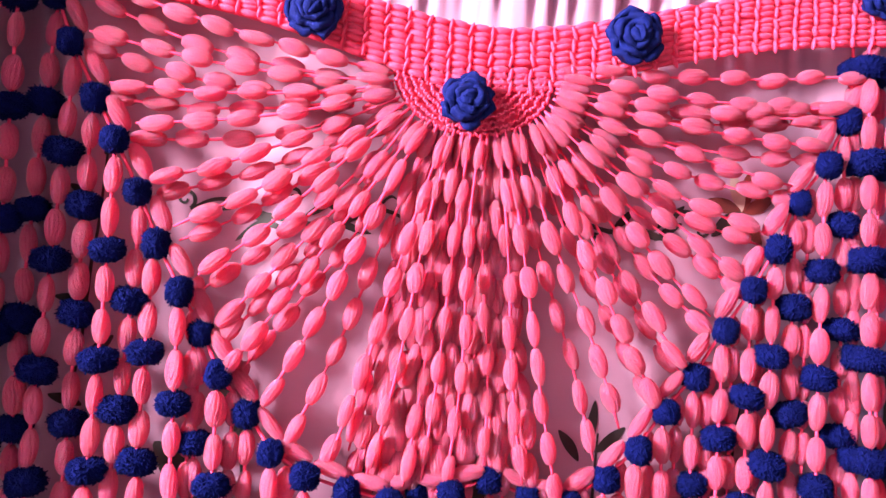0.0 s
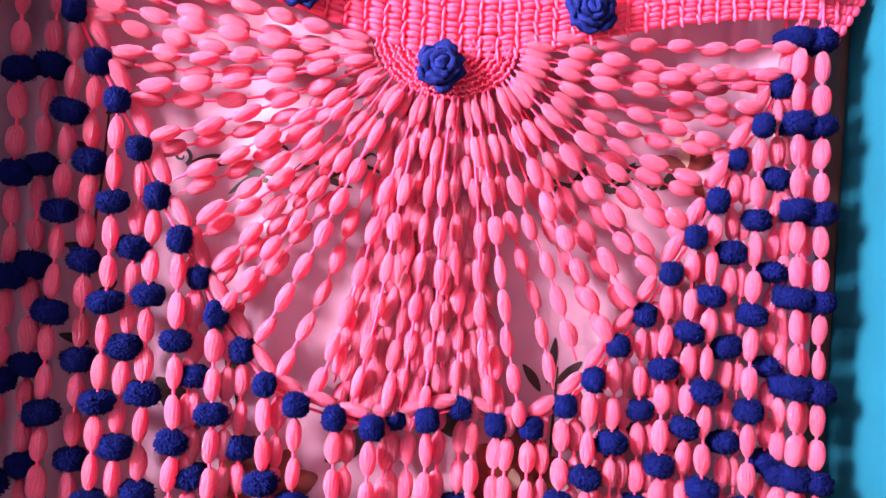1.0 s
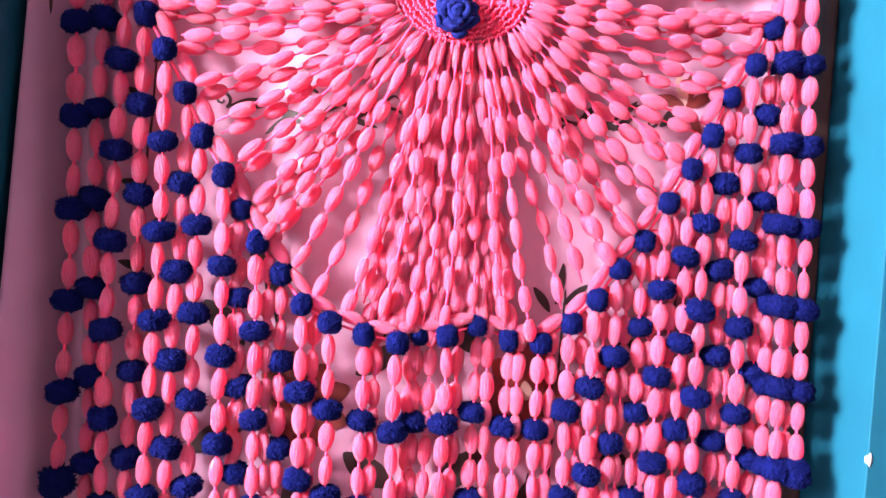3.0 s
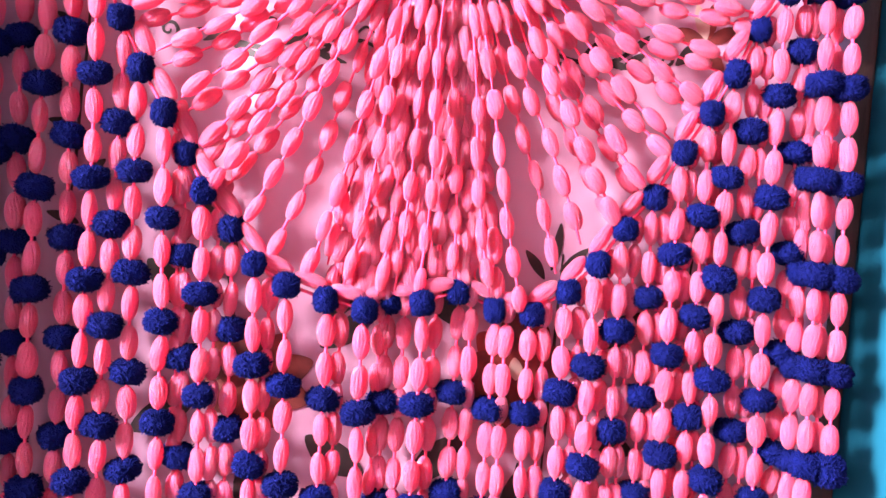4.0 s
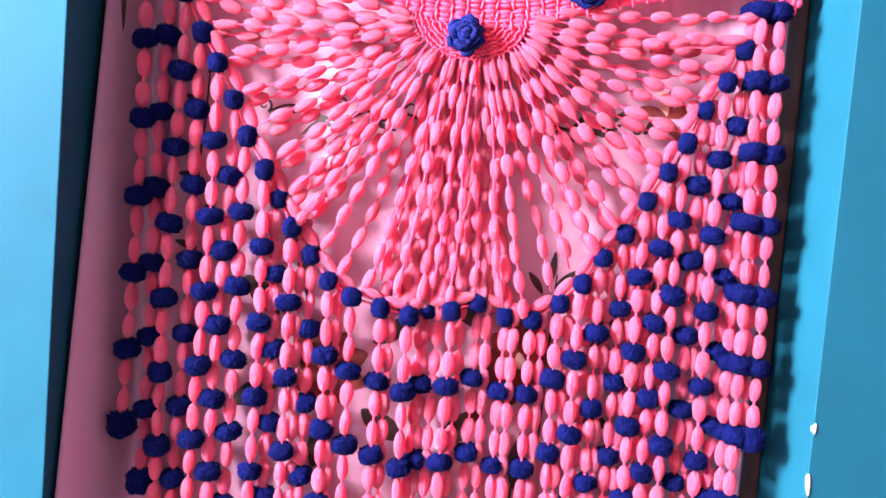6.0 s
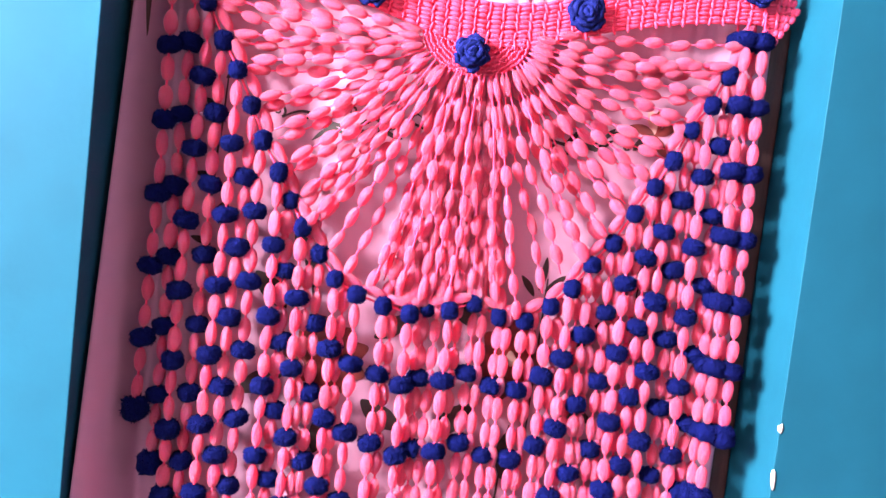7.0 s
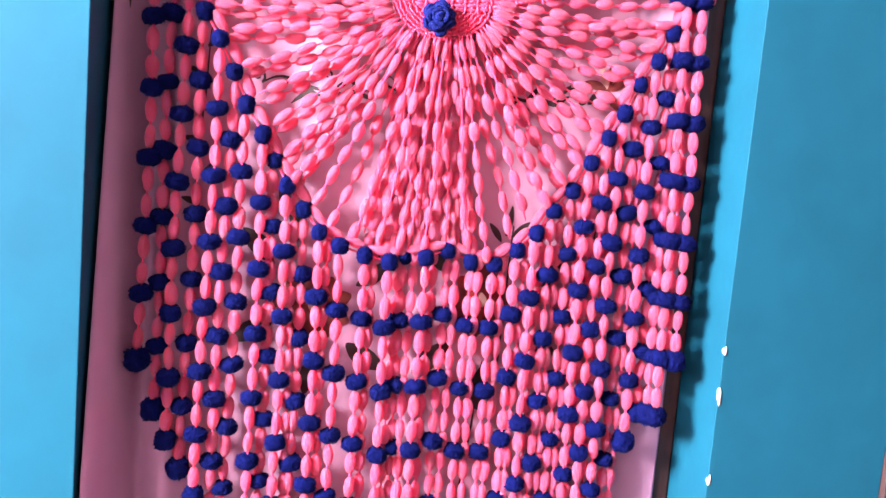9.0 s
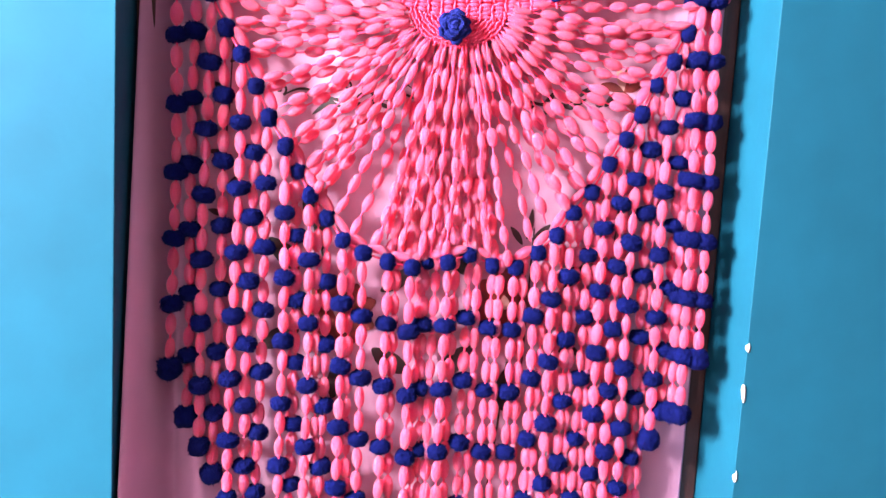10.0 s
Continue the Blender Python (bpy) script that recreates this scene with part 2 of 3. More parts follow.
thick = cloth.modifiers.new("thickness", "SOLIDIFY")
thick.thickness, thick.offset = 0.0012, 1.0
bm = bmesh.new()
tube(bm, [W(0.004 + 0.998 * k / 20, 0.160 - 0.020 * k / 20, 1.984 + 0.045 * (k / 20 - 0.35)) for k in range(21)], 0.004, 8)
part("curtain_wire", bm, M_IRON, curtain, "thin metal curtain wire")


def s_of(x):
    """Place along the wall of a point of the curtain at that x."""
    return (x - CORNER.x + 0.14 * math.sin(TURNED)) / math.cos(TURNED)


def print_shape(name, outline, mat, centre, lift=0.0022):
    """A printed figure on the cloth, filled from its centre in rings that follow the folds."""
    bm = bmesh.new()
    rings = []
    for f in (1.0, 0.66, 0.33):
        rings.append([bm.verts.new(on_curtain(centre[0] + (p[0] - centre[0]) * f, centre[1] + (p[1] - centre[1]) * f, lift)) for p in outline])
    mid = bm.verts.new(on_curtain(*centre, lift))
    n = len(outline)
    for a, b in zip(rings, rings[1:]):
        for k in range(n):
            bm.faces.new((a[k], a[(k + 1) % n], b[(k + 1) % n], b[k]))
    for k in range(n):
        bm.faces.new((rings[-1][k], rings[-1][(k + 1) % n], mid))
    return part(name, bm, mat, curtain)


def print_leaf(x, z, angle, length, width, mat=None, name="printed_leaf", lift=0.0022):
    s = s_of(x)
    out = []
    a = radians(angle)
    for k in range(18):
        t = k / 18 * math.tau
        l = (0.5 - 0.5 * math.cos(t)) * length
        w = math.sin(t) * width * 0.5 * (0.6 + 0.4 * math.sin(math.pi * l / length))
        bend = 0.12 * length * (l / length) ** 2
        out.append((s + math.cos(a) * l - math.sin(a) * (w + bend), z + math.sin(a) * l + math.cos(a) * (w + bend)))
    c = (s + math.cos(a) * length / 2, z + math.sin(a) * length / 2)
    return print_shape(name, out, mat or M_LEAF, c, lift)


def print_twig(x0, z0, x1, z1, wave, width=0.004, turns=3.0):
    bm = bmesh.new()
    pairs = []
    n = 48
    for k in range(n + 1):
        f = k / n
        x = x0 + (x1 - x0) * f
        z = z0 + (z1 - z0) * f + wave * math.sin(f * turns * math.pi) + 0.3 * wave * math.sin(f * 17)
        w = width * (0.35 + 0.65 * math.sin(math.pi * (0.08 + 0.84 * f)))
        dx, dz = (x1 - x0), (z1 - z0)
        ln = math.hypot(dx, dz)
        pairs.append([bm.verts.new(on_curtain(s_of(x - dz / ln * w * h), z + dx / ln * w * h, 0.002)) for h in (-0.5, 0.5)])
    for a, b in zip(pairs, pairs[1:]):
        bm.faces.new((a[0], b[0], b[1], a[1]))
    return part("printed_twig", bm, M_LEAF, curtain)


def print_curl(x, z, r, start, way):
    """A printed scroll that winds inwards."""
    bm = bmesh.new()
    pairs = []
    for k in range(41):
        f = k / 40
        a = radians(start) + way * f * 7.5
        rad = r * (1 - 0.85 * f)
        w = 0.0022 * (1 - 0.5 * f)
        pairs.append([bm.verts.new(on_curtain(s_of(x + (rad + h) * math.cos(a)), z + (rad + h) * math.sin(a), 0.002)) for h in (-w, w)])
    for a, b in zip(pairs, pairs[1:]):
        bm.faces.new((a[0], b[0], b[1], a[1]))
    return part("printed_curl", bm, M_LEAF, curtain)


def print_flower(x, z, r):
    for k in range(9):
        a = k * 40 + 12
        print_leaf(x + 0.12 * r * math.cos(radians(a)), z + 0.12 * r * math.sin(radians(a)), a, r * (1.0 - 0.12 * (k % 2)), r * 0.62,
                   M_PETAL if k % 2 else M_PETAL_D, "printed_petal", 0.0022 + 0.0004 * (k % 3))
    for k in range(6):
        a = k * 60 + 30
        print_leaf(x, z, a, r * 0.55, r * 0.36, M_PETAL, "printed_petal", 0.0036 + 0.0003 * (k % 2))
    print_leaf(x, z - 0.16 * r, 90, r * 0.42, r * 0.26, M_CREAM, "printed_petal", 0.0046)


print_flower(0.19, 1.385, 0.062)
print_flower(-0.10, 1.362, 0.060)
for x, z, a, ln, w in ((0.115, 1.435, 118, 0.075, 0.034), (0.14, 1.31, 215, 0.085, 0.036), (0.255, 1.33, 330, 0.080, 0.034), (0.272, 1.42, 25, 0.075, 0.032),
                       (0.222, 1.50, 75, 0.055, 0.012), (0.232, 1.50, 35, 0.042, 0.013), (0.215, 1.49, 120, 0.04, 0.012), (0.20, 1.27, 262, 0.08, 0.03),
                       (-0.17, 1.43, 125, 0.075, 0.034), (-0.02, 1.43, 60, 0.085, 0.030), (-0.03, 1.40, 30, 0.075, 0.028), (-0.165, 1.33, 200, 0.075, 0.034),
                       (-0.04, 1.30, 320, 0.08, 0.036), (-0.13, 1.47, 95, 0.07, 0.024), (-0.09, 1.28, 250, 0.07, 0.03), (-0.16, 1.52, 80, 0.06, 0.022)):
    print_leaf(x, z, a, ln, w)
print_twig(-0.203, 1.724, 0.03, 1.724, 0.010, 0.006)
print_twig(-0.06, 1.73, 0.01, 1.747, 0.006, 0.004)
print_twig(0.18, 1.726, 0.335, 1.755, 0.008, 0.006)
print_twig(0.235, 1.52, 0.228, 1.25, 0.006, 0.004)
print_twig(-0.145, 1.52, -0.08, 1.24, 0.006, 0.004)
print_twig(-0.285, 1.80, -0.300, 1.50, 0.010, 0.003, 5)
print_twig(0.40, 1.72, 0.37, 1.42, 0.008, 0.003, 4)
print_twig(0.20, 1.28, 0.17, 0.95, 0.010, 0.004, 4)
for k in range(7):
    f = (k + 0.5) / 7
    print_leaf(-0.188 + 0.2 * f, 1.724, (24, -28, -150, 30, -24, 152, -32)[k], 0.034 + 0.008 * (k % 3), 0.008)
for k in range(5):
    f = (k + 0.5) / 5
    print_leaf(0.2 + 0.12 * f, 1.73 + 0.02 * f, (-30, 40, -25, 35, -150)[k], 0.034, 0.009)
for k in range(6):
    print_leaf(-0.29, 1.52 + 0.05 * k, (150, 35, 160, 25, 140, 40)[k], 0.030, 0.011)
for x, z, r, a, way in ((-0.210, 1.733, 0.011, -60, 1), (-0.10, 1.744, 0.009, 200, -1), (0.016, 1.742, 0.010, 240, 1), (0.19, 1.736, 0.011, -80, -1), (0.33, 1.742, 0.009, 100, -1),
                        (-0.296, 1.50, 0.010, 90, 1), (0.385, 1.43, 0.010, 90, -1)):
    print_curl(x, z, r, a, way)
for a, m in ((20, M_PETAL_D), (75, M_PETAL), (100, M_CREAM), (160, M_PETAL_D), (215, M_LEAF), (300, M_PETAL_D)):
    print_leaf(0.372, 1.765, a, 0.042, 0.016, m, "printed_petal", 0.0022 + a * 2e-6)

# ---------------------------------------------------------------- the hanging
MID = 0.072


def hang_y(x):
    return 0.889 + 0.012 * (x - MID)


hanging = thing("door_hanging", (MID, hang_y(MID), 1.25), "pink and blue woollen door hanging with beads and pompoms", "wall hanging")


def bead_mesh(seed, strands=14, lat=12):
    """A plump bead of wrapped yarn, its strands running from end to end."""
    r = random.Random(seed)
    bm = bmesh.new()
    lon = strands * 3
    twist = r.uniform(-0.9, 0.9)
    groove = [r.uniform(0.03, 0.15) for _ in range(strands)]
    proud = [r.uniform(-0.07, 0.09) for _ in range(strands)]
    sway = [r.uniform(0, 6.28) for _ in range(strands)]
    lean = r.uniform(-0.1, 0.1)
    rows = []
    for j in range(lat + 1):
        f = j / lat
        base = max(0.24, math.sin(math.pi * (0.03 + 0.94 * f)) ** 0.40) * (1 + lean * (f - 0.5))
        ring = []
        for k in range(lon):
            q = k // 3
            a = k * math.tau / lon + twist * (f - 0.5) + 0.10 * math.sin(7 * f + sway[q])
            rad = base * (1 + proud[q] * math.sin(math.pi * f + 0.4 * sway[q]) + (-groove[q], 0.0, 0.02)[k % 3]) * (1 + 0.06 * math.sin(2 * a + seed))
            ring.append(bm.verts.new((rad * math.cos(a), rad * math.sin(a), (f - 0.5) * 2 + 0.05 * math.sin(sway[q]) * base)))
        rows.append(ring)
    for j in range(lat):
        for k in range(lon):
            bm.faces.new((rows[j][k], rows[j][(k + 1) % lon], rows[j + 1][(k + 1) % lon], rows[j + 1][k]))
    bm.faces.new(rows[0][::-1])
    bm.faces.new(rows[-1])
    return mesh_of("bead", bm, M_PINK)


def pompom_mesh(seed, tufts=700):
    """A trimmed wool pompom, squarish and flat at its ends: a lumpy core bristling with short yarn ends."""
    r = random.Random(seed)

    def swell(d):
        e = (abs(d.x) ** 2.6 + abs(d.y) ** 2.6) ** (1 / 2.6)
        p = (e ** 2.8 + abs(d.z) ** 2.8) ** (1 / 2.8)
        return 0.94 / p * (1 + 0.11 * noise.noise(d * 2.0 + Vector((seed * 3.1, 0, 0))))

    bm = bmesh.new()
    bmesh.ops.create_icosphere(bm, subdivisions=3, radius=1.0)
    for v in bm.verts:
        d = v.co.normalized()
        v.co = d * swell(d) * (0.90 + 0.06 * noise.noise(d * 7))
    for k in range(tufts):
        zz = 1 - 2 * (k + 0.5) / tufts
        a = k * 2.39996 + r.uniform(-0.2, 0.2)
        q = math.sqrt(1 - zz * zz)
        d = Vector((q * math.cos(a), q * math.sin(a), zz))
        side = d.cross(Vector((r.uniform(-1, 1), r.uniform(-1, 1), r.uniform(-1, 1)))).normalized()
        other = d.cross(side)
        size = swell(d)
        tip = d * size * r.uniform(0.96, 1.06 if r.random() < 0.85 else 1.16) + side * r.uniform(-0.07, 0.07)
        root = d * size * 0.82
        w = 0.05
        ring = [root + (side * math.cos(t) + other * math.sin(t)) * w for t in (0, 2.09, 4.19)]
        end = [tip + (side * math.cos(t) + other * math.sin(t)) * w * 0.8 for t in (0, 2.09, 4.19)]
        a3, b3 = [bm.verts.new(p) for p in ring], [bm.verts.new(p) for p in end]
        for i in range(3):
            bm.faces.new((a3[i], a3[(i + 1) % 3], b3[(i + 1) % 3], b3[i]))
        bm.faces.new(b3)
    return mesh_of("pompom", bm, M_BLUE)


BEADS = [bead_mesh(s) for s in range(6)]
POMS = [pompom_mesh(s) for s in range(5)]


def put_bead(parent, at, direction, length=0.037, width=0.0215, name="bead"):
    k = rng.uniform(0.9, 1.1)
    j = Vector((rng.uniform(-0.08, 0.08), rng.uniform(-0.08, 0.08), rng.uniform(-0.08, 0.08)))
    m = along(Vector(direction).normalized() + j, at, width / 2 * k, length / 2 * rng.uniform(0.93, 1.06), rng.uniform(0, 6.28), width / 2 * k * 0.92)
    return placed(name, rng.choice(BEADS), parent, m)


def put_pompom(parent, at, width=0.036, height=0.029, name="pompom"):
    k = rng.uniform(0.92, 1.07)
    m = Matrix.Translation(at) @ Euler((rng.uniform(-0.2, 0.2), rng.uniform(-0.2, 0.2), rng.uniform(0, 6.28))).to_matrix().to_4x4() @ Matrix.Diagonal(
        (width / 2 * k, width / 2 * k, height / 2 * rng.uniform(0.92, 1.08), 1))
    return placed(name, rng.choice(POMS), parent, m)


# the lower edge of the fan: a pompom at each link, from the upper end of one side round to the other
LINKS_LEFT = ((-0.340, 1.917), (-0.318, 1.870), (-0.293, 1.820), (-0.267, 1.779), (-0.244, 1.732), (-0.223, 1.684), (-0.195, 1.640), (-0.175, 1.602),
              (-0.153, 1.564), (-0.125, 1.527), (-0.098, 1.493), (-0.064, 1.473), (-0.023, 1.460), (0.018, 1.452))
LINKS_MID = ((0.044, 1.461), (0.077, 1.463), (0.116, 1.475), (0.156, 1.459), (0.196, 1.457))
LINKS_RIGHT = ((0.233, 1.483), (0.261, 1.515), (0.288, 1.554), (0.319, 1.590), (0.344, 1.639), (0.369, 1.682), (0.391, 1.725), (0.418, 1.776),
               (0.441, 1.815), (0.466, 1.865))
LINKS = LINKS_LEFT + LINKS_MID + LINKS_RIGHT
# how much deeper each link and its string hangs
DEEPER = (0.016, 0.004, 0.014, -0.004, 0.006, 0.008, -0.004, 0.012, 0.0, 0.013, -0.002, -0.003, 0.0, -0.003,
          0.020, -0.004, 0.016, 0.014, 0.012, 0.010, 0.0, 0.004, 0.010, 0.002, -0.003, -0.005, 0.012, -0.003, 0.010)


# top band
def band_top(x):
    u = x - MID - 0.02
    return 1.926 + 0.062 * (1 - math.exp(-(u / 0.22) ** 2)) + 0.045 * max(0.0, x - 0.1) + 0.006 * min(0.0, x - 0.1)


def band_height(x):
    return 0.058 + 0.010 * math.exp(-((x - MID) / 0.12) ** 2)


BAND_L, BAND_R = -0.395, 0.525
band_cols, band_rows = 44, 5
bm = bmesh.new()
sheet = [[bm.verts.new((x, hang_y(x) + 0.003, band_top(x) - band_height(x) * f)) for f in (0, 0.33, 0.66, 1.0)] for x in [BAND_L + (BAND_R - BAND_L) * i / 60 for i in range(61)]]
for a, b in zip(sheet, sheet[1:]):
    for k in range(3):
        bm.faces.new((a[k], a[k + 1], b[k + 1], b[k]))
bmesh.ops.solidify(bm, geom=bm.faces[:], thickness=0.003)
step = (BAND_R - BAND_L) / band_cols
for i in range(band_cols):
    x = BAND_L + step * (i + 0.5)
    slope = (band_top(x + 0.01) - band_top(x - 0.01)) / 0.02
    tilt = Matrix.Rotation(-math.atan(slope), 4, "Y")
    h = band_height(x) / band_rows
    for j in range(band_rows):
        z = band_top(x) - h * (j + 0.5) + rng.uniform(-0.0008, 0.0008)
        at = Vector((x + rng.uniform(-0.0008, 0.0008), hang_y(x) - 0.0015, z))
        for up in (0.25, -0.25):
            puff(bm, Matrix.Translation(at + Vector((0, 0, up * h + rng.uniform(-0.0004, 0.0004)))) @ tilt @ Matrix.Rotation(rng.uniform(-0.12, 0.12), 4, "Y")
                 @ Matrix.Diagonal((step * rng.uniform(0.46, 0.56), 0.0040 + rng.uniform(-0.0005, 0.0008), h * rng.uniform(0.24, 0.31), 1)))
        post = at + Vector((step * 0.5, -0.0026, -h * 0.1))
        puff(bm, Matrix.Translation(post) @ tilt @ Matrix.Rotation(rng.uniform(-0.25, 0.25), 4, "Y") @ Matrix.Diagonal((0.0022, 0.0034, h * rng.uniform(0.50, 0.66), 1)), 6, 4)
band = part("top_band", bm, M_BAND, hanging, "chunky pink crochet band")
# corner flaps at both ends of the band
for sx, x0 in ((1, BAND_R - 0.012), (-1, BAND_L + 0.012)):
    bm = bmesh.new()
    zt = band_top(x0)
    for i in range(7):
        for j in range(8):
            f, g = i / 6, j / 7
            if f > 1.05 - abs(g - 0.42) * 1.15:
                continue
            puff(bm, Matrix.Translation((x0 + sx * 0.045 * f + rng.uniform(-0.001, 0.001), hang_y(x0) + 0.001, zt + 0.004 - 0.085 * g)) @ Matrix.Rotation(0.5 * sx, 4, "Y")
                 @ Matrix.Diagonal((0.0055, 0.0045, 0.0070, 1)))
    part("corner_flap", bm, M_BAND, hanging)

# medallion of fine stitches under the middle of the band
FAN = (MID, 1.868)
FAN_A, FAN_B = 0.082, 0.056
bm = bmesh.new()
rings = []
for j in range(7):
    f = j / 6
    rings.append([bm.verts.new((FAN[0] + FAN_A * f * math.cos(a), hang_y(FAN[0]) + 0.004 - 0.004 * (1 - f), FAN[1] + 0.012 + (FAN_B + 0.012) * f * math.sin(a)))
                  for a in [math.pi + math.pi * k / 28 for k in range(29)]])
for a, b in zip(rings[1:], rings[2:]):
    for k in range(28):
        bm.faces.new((a[k], a[k + 1], b[k + 1], b[k]))
bmesh.ops.solidify(bm, geom=bm.faces[:], thickness=0.003)
for j in range(1, 12):
    f = j / 11.5
    n = int(12 + 56 * f)
    for k in range(n + 1):
        a = math.pi + math.pi * k / n
        f2 = f + rng.uniform(-0.02, 0.02)
        at = (FAN[0] + FAN_A * f2 * math.cos(a), hang_y(FAN[0]) - 0.002, FAN[1] + 0.012 + (FAN_B + 0.012) * f2 * math.sin(a))
        puff(bm, Matrix.Translation(at) @ Matrix.Rotation(-a + 0.9 * (-1) ** (j + k), 4, "Y") @ Matrix.Diagonal((0.0030, 0.0022, 0.0016, 1)), 6, 4)
medallion = part("medallion", bm, M_BAND, hanging, "half-round panel of fine pink stitches")


# blue crochet roses
def rose_mesh(seed):
    r = random.Random(seed)
    bm = bmesh.new()
    bmesh.ops.create_uvsphere(bm, u_segments=20, v_segments=10, radius=1.0, matrix=Matrix.Diagonal((0.84, 0.42, 0.84, 1)))
    for turn in range(4):
        rad = (0.80, 0.60, 0.38, 0.16)[turn]
        out = (-0.18, -0.40, -0.56, -0.66)[turn]
        n = (5, 4, 3, 2)[turn]
        start = r.uniform(0, 6.28)
        for k in range(n):
            pts, rs = [], []
            span = math.tau / n * 1.35
            for i in range(13):
                f = i / 12
                a = start + k * math.tau / n + span * f
                rr = rad * (1 + 0.16 * math.sin(math.pi * f) + 0.05 * math.sin(9 * f + k)) - 0.10 * (1 - f)
                pts.append((rr * math.cos(a), out - 0.12 * math.sin(math.pi * f) - 0.08 * f, rr * math.sin(a)))
                rs.append(0.165 * (0.55 + 0.45 * math.sin(math.pi * f)) * (1 + 0.18 * math.cos(i * 2.9)))
            tube(bm, pts, rs, 7)
    bmesh.ops.recalc_face_normals(bm, faces=bm.faces)
    shift = Vector((seed * 5.3, 1.7, 0.4))
    for v in bm.verts:
        v.co += 0.16 * noise.noise_vector(v.co * 2.6 + shift) + 0.05 * noise.noise_vector(v.co * 7 + shift)
    return mesh_of("rose", bm, M_ROSE)


ROSES = [rose_mesh(s) for s in range(3)]
for k, (x, z, r) in enumerate(((0.065, 1.845, 0.0265), (-0.090, 1.919, 0.0275), (0.227, 1.924, 0.0285), (0.488, 1.994, 0.0265), (-0.335, 1.985, 0.0270))):
    rose = placed("rose", ROSES[k % 3], hanging, Matrix.Translation((x, hang_y(x) - 0.012, z)) @ Matrix.Rotation(k * 1.3, 4, "Y") @ Matrix.Diagonal((r, r * 0.95, r, 1)))
    tagged(rose, "rolled blue crochet rose")


# fan of bead strands from the medallion to the edge
def strand(name, a, b, pitch, sag=0.0, bulge=0.0, length=0.0315, width=0.0172, skip=0.004):
    a, b = Vector(a), Vector(b)
    n = 14
    side = rng.uniform(-0.004, 0.004)
    pts = [a.lerp(b, k / n) + Vector((side * math.sin(2 * math.pi * k / n), bulge * math.sin(math.pi * k / n), -sag * math.sin(math.pi * k / n))) for k in range(n + 1)]
    bm = bmesh.new()
    tube(bm, pts, [0.0014 * (1 + 0.25 * math.sin(k * 2.1)) for k in range(n + 1)], 5)
    th = part(name, bm, M_THREAD, hanging)
    total = (b - a).length - skip
    pitch *= rng.uniform(0.93, 1.07)
    start = skip + rng.uniform(0, 0.15) * pitch
    while start < skip + total - 0.1 * pitch:
        f = min(0.999, (start + 0.3 * pitch) / (b - a).length)
        i = min(n - 1, int(f * n))
        p = pts[i].lerp(pts[i + 1], f * n - i) + Vector((rng.uniform(-0.002, 0.002), rng.uniform(-0.005, 0.005), rng.uniform(-0.002, 0.002)))
        put_bead(th, p, pts[i + 1] - pts[i], length * rng.uniform(0.94, 1.08), width * rng.uniform(0.9, 1.1) * min(1.0, 0.70 + 2.6 * start), "fan_bead")
        start += pitch * rng.uniform(0.95, 1.06)
    return th


N = len(LINKS)
for i, (x, z) in enumerate(LINKS):
    f = i / (N - 1)
    ang = math.pi * (1.02 + 0.96 * f) + rng.uniform(-0.03, 0.03)
    a = (FAN[0] + FAN_A * math.cos(ang), hang_y(MID) - 0.004, FAN[1] + 0.004 + FAN_B * math.sin(ang))
    side = abs(x - MID)
    inward = 0.016 if x < MID else -0.016
    b = (x + inward * min(1, side / 0.1) + rng.uniform(-0.005, 0.005), hang_y(x) - 0.002, z + 0.014 + rng.uniform(-0.003, 0.006))
    thick = 0.0138 + 0.0036 * min(1, side / 0.25)
    strand("fan_strand", a, b, 0.0415, width=thick, sag=0.010 * side / 0.4 + rng.uniform(-0.003, 0.003), bulge=(-0.010, 0.006, -0.002)[i % 3])
    # some strands are doubled by a twin that hangs just below
    if side > 0.20:
        strand("fan_strand", (a[0] + 0.002, a[1] + 0.008, a[2] - 0.006), (b[0] + 0.004, b[1] + 0.010, b[2] - 0.013), 0.0415, width=thick, sag=0.010 * side / 0.4 + rng.uniform(0.002, 0.009), bulge=0.008)
# the topmost strands reach the cord that ties the edge to the wall
TIE = (Vector((LINKS[-1][0], 0, LINKS[-1][1])), Vector((0.486, 0, 1.945)))
for k, f in enumerate((0.02, 0.16, 0.58)):
    e = TIE[0].lerp(TIE[1], f)
    a = (FAN[0] + FAN_A * (0.98 + 0.02 * k), hang_y(MID) - 0.002, FAN[1] + 0.006 + 0.008 * k)
    strand("fan_strand", a, (e.x - 0.012, hang_y(e.x) + 0.004 * (k % 2), e.z), 0.0415, width=0.0172, sag=0.012 - 0.003 * k, bulge=(0.004, -0.004)[k % 2])
# a second, deeper layer behind the middle of the fan
for i in range(3, N - 4):
    x, z = LINKS[i]
    x, z = (x + LINKS[i + 1][0]) / 2, (z + LINKS[i + 1][1]) / 2
    if abs(x - MID + 0.015) > 0.12:
        continue
    f = (i + 0.5) / (N - 1)
    ang = math.pi * (1.02 + 0.96 * f)
    a = (FAN[0] + 0.8 * FAN_A * math.cos(ang), hang_y(MID) + 0.012, FAN[1] + 0.8 * FAN_B * math.sin(ang))
    strand("back_strand", a, (MID + 0.8 * (x - MID), hang_y(x) + 0.010, z + 0.012), 0.040, sag=0.004, bulge=(0.002, 0.004)[i % 2], length=0.036, width=0.019)

